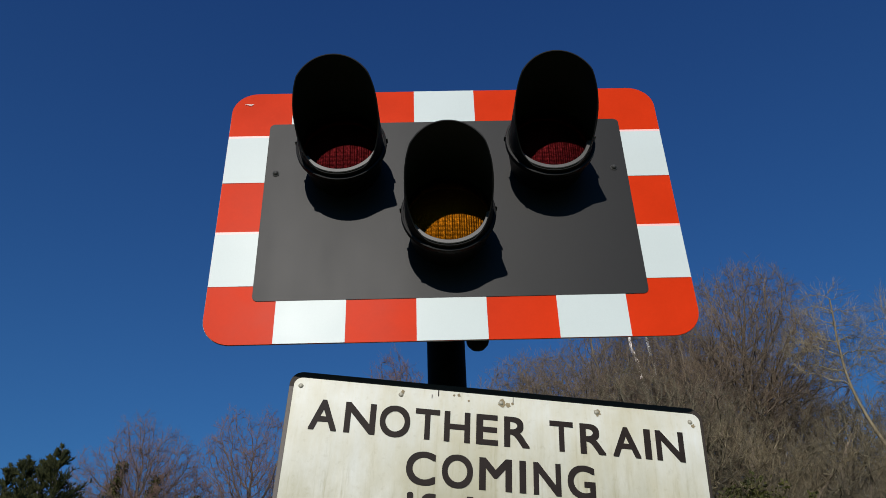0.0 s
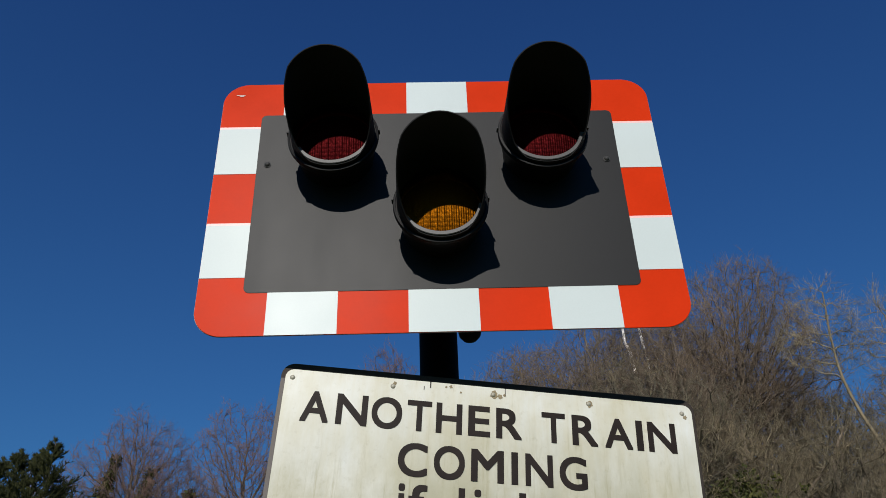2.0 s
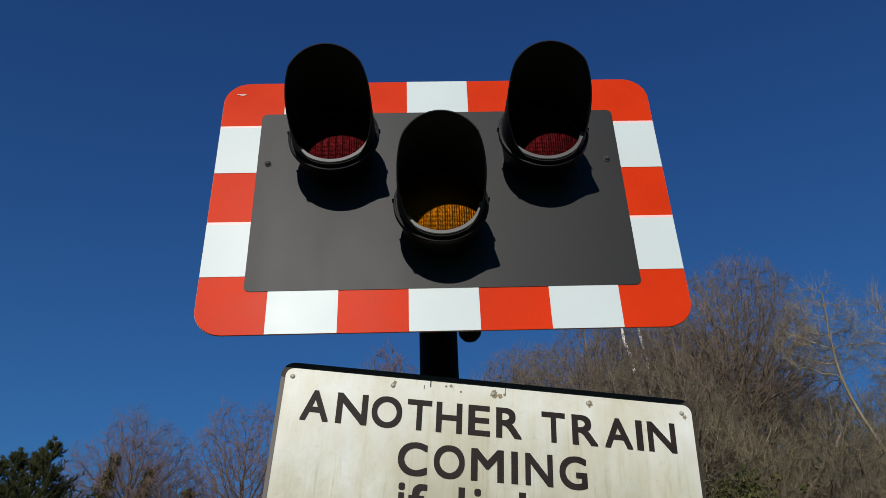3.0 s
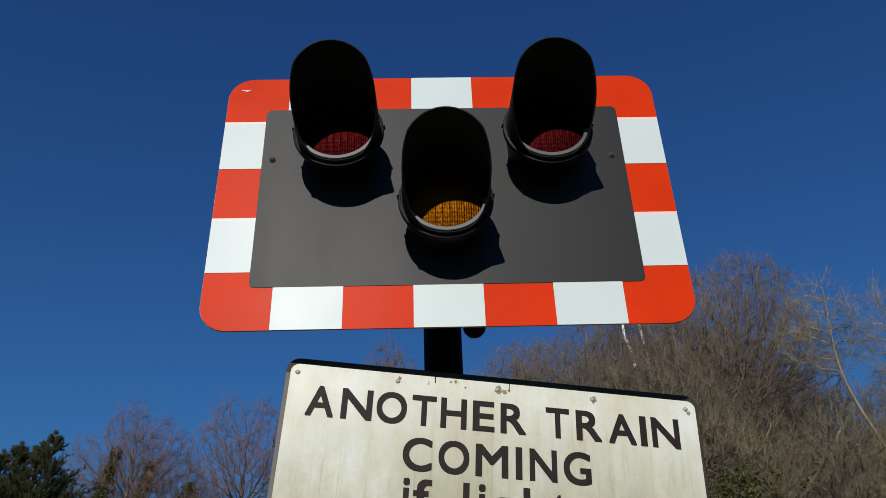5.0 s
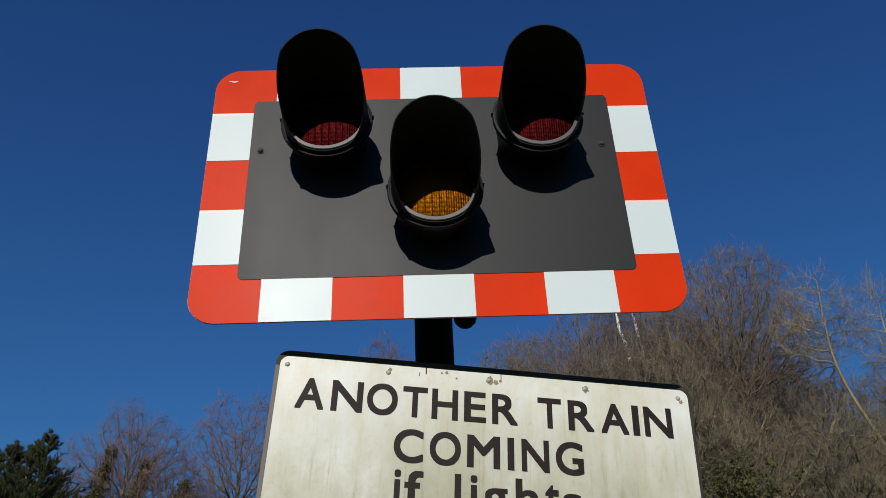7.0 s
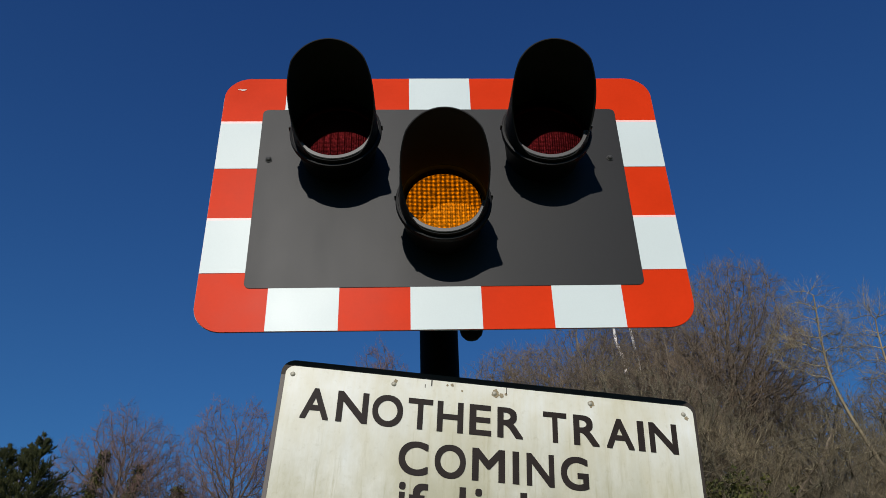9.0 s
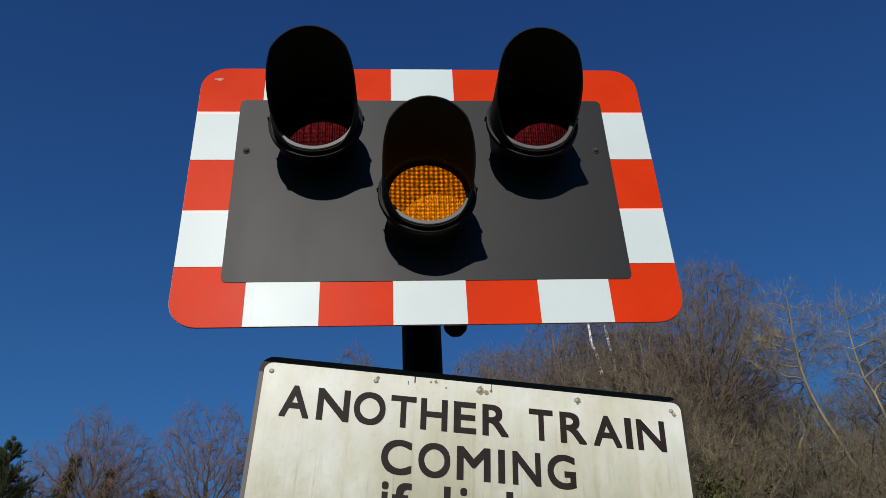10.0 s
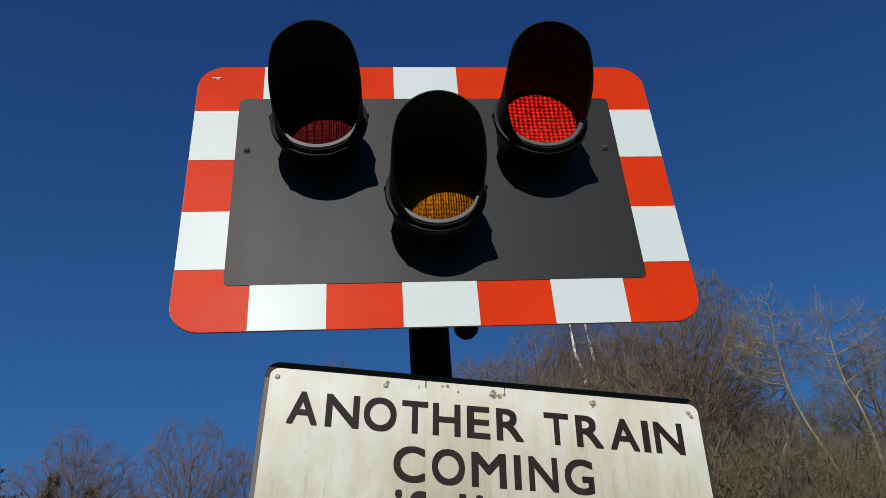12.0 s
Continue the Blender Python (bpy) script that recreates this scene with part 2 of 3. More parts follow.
def slab(x0, x1, z0, z1, front, back, radius=0.0, bevel=0.0, steps=8):
    """An upright sheet with rounded corners, its face towards -y."""
    bm = bmesh.new()
    ring = []
    if radius:
        for cx, cz, a0 in ((x1 - radius, z1 - radius, 0), (x0 + radius, z1 - radius, 90), (x0 + radius, z0 + radius, 180), (x1 - radius, z0 + radius, 270)):
            for i in range(steps + 1):
                a = radians(a0 + 90 * i / steps)
                ring.append((cx + radius * math.cos(a), cz + radius * math.sin(a)))
    else:
        ring = [(x1, z1), (x0, z1), (x0, z0), (x1, z0)]
    f = [bm.verts.new((x, front, z)) for x, z in ring]
    b = [bm.verts.new((x, back, z)) for x, z in ring]
    bm.faces.new(f)
    bm.faces.new(b[::-1])
    for i in range(len(ring)):
        j = (i + 1) % len(ring)
        bm.faces.new((f[j], f[i], b[i], b[j]))
    bmesh.ops.recalc_face_normals(bm, faces=bm.faces)
    if bevel:
        edges = [e for e in bm.edges if abs(e.verts[0].co.y - front) < 1e-6 and abs(e.verts[1].co.y - front) < 1e-6]
        bmesh.ops.bevel(bm, geom=edges, offset=bevel, segments=2, affect="EDGES", profile=0.6)
    return bm


def turned(profile, sides=48, closed=False):
    """Turns a profile of (radius, y) about the y axis."""
    bm = bmesh.new()
    rows = []
    for r, y in profile:
        if r < 1e-6:
            rows.append([bm.verts.new((0, y, 0))])
        else:
            rows.append([bm.verts.new((r * math.cos(2 * math.pi * i / sides), y, r * math.sin(2 * math.pi * i / sides))) for i in range(sides)])
    for a, b in zip(rows, rows[1:]):
        for i in range(sides):
            j = (i + 1) % sides
            if len(a) == 1 and len(b) > 1:
                bm.faces.new((a[0], b[i], b[j]))
            elif len(b) == 1 and len(a) > 1:
                bm.faces.new((a[i], a[j], b[0]))
            elif len(a) > 1:
                bm.faces.new((a[i], a[j], b[j], b[i]))
    bmesh.ops.recalc_face_normals(bm, faces=bm.faces)
    return bm


def tube_z(radius, z0, z1, sides=32, dome=0.0):
    bm = turned([(0, z0 - dome), (radius * 0.6, z0 - dome * 0.8), (radius * 0.92, z0 - dome * 0.35), (radius, z0), (radius, z1), (0, z1)] if dome
                else [(0, z0), (radius, z0), (radius, z1), (0, z1)], sides)
    bmesh.ops.rotate(bm, cent=(0, 0, 0), matrix=Matrix.Rotation(radians(90), 3, "X"), verts=bm.verts)
    return bm


# ---- ground ----
def build_ground():
    bm = bmesh.new()
    n = 40
    xs = [math.copysign(abs(k / n) ** 3, k) * 1500 for k in range(-n, n + 1)]
    grid = [[bm.verts.new((x, y, 0.12 * noise.noise(Vector((x * 0.13, y * 0.13, 0))) if abs(x) + abs(y) > 3 else 0)) for x in xs] for y in xs]
    for a, b in zip(grid, grid[1:]):
        for i in range(len(xs) - 1):
            bm.faces.new((a[i], a[i + 1], b[i + 1], b[i]))
    tagged(part("ground", bm, GRASS, smooth=True), "rough grassy ground below the crossing signal", "ground", kind="structure")


# ---- the crossing signal ----
UNIT_X, UNIT_Z = 0.175, 0.1652
BOTTOM, TOP, HALF = 2.5, 3.326, 0.6125
INNER_X, INNER_LOW, INNER_HIGH = 0.498, 2.62, 3.205
LENS_R, FLANGE_R, LENS_Y = 0.0975, 0.121, -0.113


def hood_reach(s):
    """How far the hood stands out from the board at the sine s of the way round it."""
    pts = ((-1.0, 0.114), (-0.84, 0.114), (-0.6, 0.135), (-0.05, 0.224), (0.55, 0.304), (1.0, 0.325))
    for (a, va), (b, vb) in zip(pts, pts[1:]):
        if s <= b:
            return va + (vb - va) * (s - a) / (b - a)
    return pts[-1][1]


def hood_mesh():
    bm = bmesh.new()
    sides, rows = 72, 7
    outer, inner = [], []
    for i in range(sides):
        a = 2 * math.pi * i / sides
        c, s = math.cos(a), math.sin(a)
        reach = hood_reach(math.sin(a - radians(3)))
        col_o, col_i = [], []
        for k in range(rows):
            u = k / (rows - 1)
            y = 0.095 + (reach - 0.095) * u
            r = 0.1115 - 0.003 * min(1, (y - 0.095) / 0.15)
            col_o.append(bm.verts.new((r * c, -y, r * s)))
            r -= 0.003
            col_i.append(bm.verts.new((r * c, -y, r * s)))
        outer.append(col_o)
        inner.append(col_i)
    for i in range(sides):
        j = (i + 1) % sides
        for k in range(rows - 1):
            bm.faces.new((outer[i][k], outer[j][k], outer[j][k + 1], outer[i][k + 1]))
            bm.faces.new((inner[j][k], inner[i][k], inner[i][k + 1], inner[j][k + 1]))
        bm.faces.new((outer[i][-1], outer[j][-1], inner[j][-1], inner[i][-1]))
        bm.faces.new((outer[j][0], outer[i][0], inner[i][0], inner[j][0]))
    bmesh.ops.recalc_face_normals(bm, faces=bm.faces)
    return bm


def lens_mesh():
    """A shallow dome moulded in small pillows."""
    bm = bmesh.new()
    n = 150
    step = 2 * LENS_R / n
    made = {}
    for i in range(n + 1):
        for j in range(n + 1):
            x, z = -LENS_R + i * step, -LENS_R + j * step
            r = math.hypot(x, z)
            if r > LENS_R + step:
                continue
            if r > LENS_R:
                x, z = x * LENS_R / r, z * LENS_R / r
            dome = 0.014 * (1 - min(1, (r / LENS_R)) ** 2)
            pillow = 0.0010 * abs(math.cos(2 * math.pi * x / PRISM)) ** 0.8 + 0.0004 * abs(math.cos(math.pi * z / PRISM))
            made[i, j] = bm.verts.new((x, LENS_Y + 0.010 - dome - pillow, z))
    for i in range(n):
        for j in range(n):
            q = [made.get(k) for k in ((i, j), (i + 1, j), (i + 1, j + 1), (i, j + 1))]
            q = [v for v in q if v]
            if len(q) >= 3:
                bm.faces.new(q)
    bmesh.ops.recalc_face_normals(bm, faces=bm.faces)
    return bm


def rim_mesh():
    """The lip below the lens: a part ring with rounded ends."""
    bm = bmesh.new()
    n = 28
    prof = ((0.0945, -0.104), (0.0955, -0.1165), (0.0970, -0.1180), (0.1060, -0.1180), (0.1075, -0.1165), (0.1080, -0.104))
    rows = []
    for i in range(n + 1):
        a = radians(-90 - 60 + 142 * i / n)
        rows.append([bm.verts.new((r * math.cos(a), y, r * math.sin(a))) for r, y in prof])
    for a, b in zip(rows, rows[1:]):
        for k in range(len(prof)):
            m = (k + 1) % len(prof)
            bm.faces.new((a[k], a[m], b[m], b[k]))
    bm.faces.new(rows[0])
    bm.faces.new(rows[-1][::-1])
    bmesh.ops.recalc_face_normals(bm, faces=bm.faces)
    return bm


def build_lamp(signal, x, z, splay, lens, light, words):
    body = part("lamp", turned([(0.098, 0.004), (0.102, -0.02), (0.110, -0.06), (0.1175, -0.084), (0.1205, -0.089), (FLANGE_R, -0.092), (FLANGE_R, -0.100), (0.1195, -0.103), (0.1150, -0.104), (0.1140, -0.101),
                                (0.1118, -0.101), (0.1118, -0.108), (0.1075, -0.108), (0.1075, -0.06), (0.09, -0.055), (0.085, -0.012), (0, -0.008)], 72), BLACK, signal, words, True)
    body.matrix_basis = pose(x, 0, z, 0, 0, splay)
    part("hood", hood_mesh(), HOODBLACK, body, "matt black cut-away lamp hood", True)
    part("lens", lens_mesh(), lens, body, words.replace("lamp", "ribbed lens"), True)
    part("rim", rim_mesh(), RUBBER, body, "dull grey lip below the lens", True)
    # added disc, hides the glowing disc while the lamp is dark
    part("glow_cover", turned([(0, -0.068), (0.1, -0.068), (0.1, -0.065), (0, -0.065)], 48), HOODBLACK, body, "added black disc that hides the glow behind the lens")
    for side in (-1, 1):
        bm = turned([(0, -0.108), (0.0018, -0.1075), (0.0024, -0.105), (0.0024, -0.090), (0, -0.090)], 12)
        s = part("screw", bm, DARKSTEEL, body, "", True)
        s.location = (side * 0.1215, 0, 0.010)
    # made-up light source: glows all the time, slid forward to light the lens
    glow_disc = part("sliding_glow", turned([(0, -0.004), (0.05, -0.004), (0.0945, -0.008), (0.0945, 0.0), (0, 0.002)], 48), light, body, "always glowing disc that slides up to the lens", True)
    return body, glow_disc


def build_signal():
    signal = tagged(new("level_crossing_signal"), "level crossing signal with red and white bordered board on black post", "crossing signal")
    post = part("post", tube_z(0.052, 0.0, 3.15, 40), POST, signal, "black painted round steel post", True)
    post.location = (-0.0115, 0.262, 0)
    board = part("backboard", slab(-HALF, HALF, BOTTOM, TOP, 0.0, 0.0016, 0.072, 0.0005, 12), RED, signal, "red reflective sheet border of the board")
    back = part("backing", slab(-HALF - 0.0008, HALF + 0.0008, BOTTOM - 0.0008, TOP + 0.0008, 0.0017, 0.0030, 0.0728, 0.0003, 12), EDGE, board, "bare metal back of the board")
    part("panel", slab(-INNER_X, INNER_X, INNER_LOW, INNER_HIGH, -0.0014, -0.0004, 0.015, 0.0003), GREY, board, "dark grey painted panel behind the lamps")
    for a in (-2.5, -0.5, 1.5):
        for z0, z1 in ((BOTTOM + 0.0005, INNER_LOW), (INNER_HIGH, TOP - 0.0005)):
            part("white_patch", slab(a * UNIT_X, (a + 1) * UNIT_X, z0, z1, -0.0010, -0.0002), WHITE, board)
    for k in (1, 3):
        for x0, x1 in ((-HALF + 0.0005, -INNER_X), (INNER_X, HALF - 0.0005)):
            z0, z1 = BOTTOM + k * UNIT_Z, BOTTOM + (k + 1) * UNIT_Z
            part("white_patch", slab(x0, x1, z0, z1 - 0.005, -0.0010, -0.0002), WHITE, board)
            part("pink_edge", slab(x0, x1, z1 - 0.005, z1 + 0.002, -0.0009, -0.0002), PINK, board)
    for x in (-0.469, 0.463):
        s = part("screw", turned([(0, -0.0095), (0.0035, -0.009), (0.0068, -0.006), (0.0075, -0.004), (0.0095, -0.0035), (0.0095, -0.002), (0, -0.002)], 16), DARKSTEEL, board, "", True)
        s.location = (x, 0, 3.025)
    for x, w, z in ((-0.565, 0.013, 3.284), (-0.562, 0.006, 3.280)):
        part("scratch", slab(x - w, x + w, z - 0.0013, z + 0.0013, -0.0012, -0.0002, 0.0015), SCRATCH, board, "small bare scratch in the red sheet")
    for z in (2.70, 3.12):
        bm = bmesh.new()
        bmesh.ops.create_cube(bm, size=1, matrix=Matrix.Translation((0, 0.11, z)) @ Matrix.Diagonal((0.30, 0.205, 0.05, 1)))
        bmesh.ops.bevel(bm, geom=bm.edges, offset=0.006, segments=2, affect="EDGES")
        part("bracket", bm, POST, signal, "black bracket between post and board")
    gland = part("cable_gland", tube_z(0.029, 2.540, 2.69, 24, 0.024), POST, signal, "black round cable gland behind the board", True)
    gland.location = (0.066, 0.10, 0.007)
    lights = {}
    for key, x, z, splay, lens, light, words in (("left", -0.279, 3.041, -1.2, LENS_RED, GLOW_RED, "black round lamp with red glass"), ("right", 0.276, 3.041, 1.2, LENS_RED, GLOW_RED, "black round lamp with red glass"),
                                          ("amber", -0.002, 2.812, 0.0, LENS_AMBER, GLOW_AMBER, "black round lamp with amber glass")):
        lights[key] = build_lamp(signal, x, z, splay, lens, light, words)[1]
    return lights


# ---- the sign below it ----
def letter_mesh(text, x0, x1, low, high, bold=0.019):
    """A heavy letter in the built-in font, fitted into its box: strokes thickened by staggered copies."""
    curve = bpy.data.curves.new("letter", "FONT")
    curve.body, curve.resolution_u = text, 6
    ob = bpy.data.objects.new("letter", curve)
    scene.collection.objects.link(ob)
    bpy.context.view_layer.update()
    mesh = bpy.data.meshes.new_from_object(ob.evaluated_get(bpy.context.evaluated_depsgraph_get()))
    bpy.data.objects.remove(ob)
    flat = [(v.co.x, v.co.y) for v in mesh.vertices]
    faces = [tuple(p.vertices) for p in mesh.polygons]
    bpy.data.meshes.remove(mesh)
    ax, bx = min(p[0] for p in flat) - bold, max(p[0] for p in flat) + bold
    ay, by = min(p[1] for p in flat) - bold, max(p[1] for p in flat) + bold
    bm = bmesh.new()
    turns = [(bold * i, bold * j) for i in (-1, 0, 1) for j in (-1, 0, 1)]
    for k, (dx, dy) in enumerate(turns):
        vs = [bm.verts.new(((x + dx - ax) / (bx - ax) * (x1 - x0) + x0, -0.0010 - 0.00003 * k, (y + dy - ay) / (by - ay) * (high - low) + low)) for x, y in flat]
        made = [bm.faces.new([vs[i] for i in f]) for f in faces]
        ex = bmesh.ops.extrude_face_region(bm, geom=made)
        for v in [g for g in ex["geom"] if isinstance(g, bmesh.types.BMVert)]:
            v.co.y = -0.0001
    bmesh.ops.recalc_face_normals(bm, faces=bm.faces)
    return bm


def build_sign():
    sign = tagged(new("warning_sign"), "weathered white warning sign with black lettering on the post", "road sign")
    sign.matrix_basis = pose(0.112, 0.1395, 2.3944, -1, 4.0, 7.14)
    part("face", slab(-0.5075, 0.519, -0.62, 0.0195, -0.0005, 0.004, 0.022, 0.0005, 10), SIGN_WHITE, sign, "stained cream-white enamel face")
    part("edging", slab(-0.5185, 0.5290, -0.632, 0.0375, 0.004, 0.030, 0.034, 0.002, 10), TRIM, sign, "brown-black edging round the sheet")
    part("side_strip", slab(-0.5178, -0.5080, -0.60, -0.006, 0.0005, 0.0039), SIDE, sign, "weathered grey-brown side of the sheet")
    for x, dz in ((-0.490, -0.003), (-0.244, -0.002), (0.006, 0.0), (0.250, -0.001), (0.493, -0.004)):
        b = part("bolt", turned([(0, -0.0040), (0.0035, -0.0036), (0.0056, -0.002), (0.0064, -0.0006), (0, -0.0006)], 14), STEEL, sign, "", True)
        b.location = (x, 0, dz)
    rng = random.Random(4)
    for x, z, r in ((0.009, 0.001, 0.012), (0.024, -0.004, 0.007), (0.252, -0.001, 0.010), (-0.240, 0.006, 0.006), (-0.10, 0.011, 0.005), (-0.112, 0.009, 0.003), (0.50, -0.014, 0.006), (-0.075, -0.002, 0.003), (0.035, 0.001, 0.004)):
        bm = bmesh.new()
        ring = [bm.verts.new((x + r * rng.uniform(0.5, 1.1) * math.cos(k * 0.4488), -0.0011, z + r * rng.uniform(0.7, 1.15) * math.sin(k * 0.4488))) for k in range(14)]
        face = bm.faces.new(ring)
        ex = bmesh.ops.extrude_face_region(bm, geom=[face])
        for v in [g for g in ex["geom"] if isinstance(g, bmesh.types.BMVert)]:
            v.co.y += 0.0005
        bmesh.ops.recalc_face_normals(bm, faces=bm.faces)
        part("rust_stain", bm, RUST, sign, "rusty smear on the enamel")
    for x, z, w, h in ((-0.151, 0.0115, 0.0014, 0.009), (0.037, 0.010, 0.0008, 0.009), (-0.167, 0.001, 0.0008, 0.005)):
        part("crack", slab(x - w, x + w, z - h, z + h, -0.0013, -0.0004), INK, sign, "short black crack in the enamel")
    rows = (("ANOTHERTRAIN", -0.1135, -0.0345, ((-0.460, -0.393), (-0.376, -0.301), (-0.291, -0.217), (-0.205, -0.145), (-0.134, -0.070), (-0.055, -0.001), (0.014, 0.077),
                                                 (0.128, 0.187), (0.204, 0.268), (0.286, 0.356), (0.367, 0.384), (0.397, 0.469))),
            ("COMING", -0.226, -0.146, ((-0.220, -0.150), (-0.135, -0.061), (-0.046, 0.033), (0.051, 0.067), (0.085, 0.152), (0.168, 0.236))),
            ("iflights", -0.328, -0.245, ((-0.214, -0.199), (-0.190, -0.147), (-0.074, -0.059), (-0.037, -0.021), (-0.008, 0.050), (0.069, 0.122), (0.139, 0.173), (0.181, 0.226))))
    heights = {"g": (-0.350, -0.272), "s": (-0.329, -0.272), "t": (-0.328, -0.254)}
    for text, low, high, spans in rows:
        for c, (x0, x1) in zip(text, spans):
            a, b = low, high
            if c in "gst":
                a, b = heights[c]
            elif c in "OCG":
                a, b = low - 0.0015, high + 0.0015
            w = part("letter", letter_mesh(c, x0, x1, a, b), INK, sign, "black letter " + c)
            w.location = (0, -0.0006, 0)
    for z in (-0.12, -0.50):
        bm = bmesh.new()
        bmesh.ops.create_cube(bm, size=1, matrix=Matrix.Translation((-0.12, 0.045, z)) @ Matrix.Diagonal((0.15, 0.032, 0.04, 1)))
        bmesh.ops.bevel(bm, geom=bm.edges, offset=0.004, segments=1, affect="EDGES")
        part("clamp", bm, POST, sign, "black clamp behind the sheet")


# ---- trees ----
def strands(rng, start, way, length, r0, r1, segs, wander, rise):
    """Wandering branches: points (n, segs + 1, 3) and radii."""
    n = len(start)
    pts = np.zeros((n, segs + 1, 3))
    pts[:, 0] = start
    d = way.copy()
    for k in range(segs):
        d = d + rng.normal(0, wander, (n, 3)) + np.array((0, 0, rise))
        d /= np.linalg.norm(d, axis=1, keepdims=True)
        pts[:, k + 1] = pts[:, k] + d * (length / segs)[:, None]
    u = np.linspace(0, 1, segs + 1)[None]
    return pts, r0[:, None] * (1 - u) + r1[:, None] * u


def sprout(rng, pts, rad, count, first, angle, rise):
    """Starts of count side branches on each branch."""
    n, m, _ = pts.shape
    u = np.sort(rng.uniform(first, 1.0, (n, count)), axis=1) * (m - 1.001)
    k = u.astype(int)
    f = (u - k)[..., None]
    row = np.arange(n)[:, None]
    a, b = pts[row, k], pts[row, k + 1]
    start = a * (1 - f) + b * f
    along = b - a
    along /= np.linalg.norm(along, axis=2, keepdims=True) + 1e-9
    side = rng.normal(0, 1, (n, count, 3))
    side -= along * (side * along).sum(2, keepdims=True)
    side /= np.linalg.norm(side, axis=2, keepdims=True)
    t = np.radians(rng.uniform(angle * 0.6, angle * 1.3, (n, count)))[..., None]
    way = along * np.cos(t) + side * np.sin(t) + np.array((0, 0, rise))
    way /= np.linalg.norm(way, axis=2, keepdims=True)
    thick = rad[row, k] * (1 - f[..., 0]) + rad[row, np.minimum(k + 1, m - 1)] * f[..., 0]
    return start.reshape(-1, 3), way.reshape(-1, 3), (u / (m - 1)).reshape(-1), thick.reshape(-1)


def tubes(pts, rad, sides):
    """Vertices and quads of tapered tubes round the branches."""
    n, m, _ = pts.shape
    way = np.gradient(pts, axis=1)
    way /= np.linalg.norm(way, axis=2, keepdims=True) + 1e-9
    ref = np.where(np.abs(way[..., 2:3]) > 0.9, np.array((1.0, 0, 0)), np.array((0, 0, 1.0)))
    e1 = np.cross(way, ref)
    e1 /= np.linalg.norm(e1, axis=2, keepdims=True) + 1e-9
    e2 = np.cross(way, e1)
    a = np.arange(sides) * 2 * np.pi / sides
    v = pts[:, :, None] + rad[:, :, None, None] * (e1[:, :, None] * np.cos(a)[:, None] + e2[:, :, None] * np.sin(a)[:, None])
    idx = np.arange(n * m * sides).reshape(n, m, sides)
    nxt = np.roll(idx, -1, axis=2)
    q = np.stack((idx[:, :-1], nxt[:, :-1], nxt[:, 1:], idx[:, 1:]), axis=-1).reshape(-1, 4)
    return v.reshape(-1, 3), q


def np_part(name, pieces, mat, parent, label="", smooth=True):
    """One mesh from several (vertices, faces) arrays with the same number of corners a face."""
    off, vs, fs = 0, [], []
    for v, f in pieces:
        vs.append(v)
        fs.append(f + off)
        off += len(v)
    v, f = np.concatenate(vs), np.concatenate(fs)
    mesh = bpy.data.meshes.new(name)
    mesh.vertices.add(len(v))
    mesh.vertices.foreach_set("co", v.astype(np.float32).ravel())
    k = f.shape[1]
    mesh.loops.add(f.size)
    mesh.loops.foreach_set("vertex_index", f.astype(np.int32).ravel())
    mesh.polygons.add(len(f))
    mesh.polygons.foreach_set("loop_start", np.arange(0, f.size, k, dtype=np.int32))
    mesh.update(calc_edges=True)
    mesh.polygons.foreach_set("use_smooth", np.full(len(f), smooth))
    mesh.materials.append(mat)
    ob = new(name, mesh)
    ob.parent = parent
    if label:
        ob["label"] = label
    return ob


def spikes(pts, rad):
    """Fine twigs: each a three-sided spike from its first point to its last."""
    a, b = pts[:, 0], pts[:, -1]
    n = len(a)
    way = b - a
    way /= np.linalg.norm(way, axis=1, keepdims=True) + 1e-9
    ref = np.where(np.abs(way[:, 2:3]) > 0.9, np.array((1.0, 0, 0)), np.array((0, 0, 1.0)))
    e1 = np.cross(way, ref)
    e1 /= np.linalg.norm(e1, axis=1, keepdims=True) + 1e-9
    e2 = np.cross(way, e1)
    r = rad[:, :1]
    ring = [a + r * (e1 * math.cos(k) + e2 * math.sin(k)) for k in (0, 2.094, 4.189)]
    v = np.stack((*ring, b), axis=1).reshape(-1, 3)
    o = np.arange(n)[:, None, None] * 4
    return v, (o + np.array(((0, 1, 3), (1, 2, 3), (2, 0, 3)))).reshape(-1, 3)


def split(piece):
    """Quads cut into triangles."""
    v, q = piece
    return v, np.concatenate((q[:, (0, 1, 2)], q[:, (0, 2, 3)]))


def fill(rng, lobes, spacing):
    """Points spread through the round lobes of a crown, (x, y, z, half width, half height) each."""
    pts = []
    for x, y, z, w, h in lobes:
        n = int(4.19 * w * w * h / spacing ** 3)
        d = rng.normal(0, 1, (n, 3))
        d /= np.linalg.norm(d, axis=1, keepdims=True)
        r = rng.uniform(0, 1, n)[:, None] ** 0.36
        r *= 1 + 0.03 * rng.normal(0, 1, (n, 1))
        pts.append(np.array((x, y, z)) + d * r * np.array((w, w, h)))
    return np.concatenate(pts)


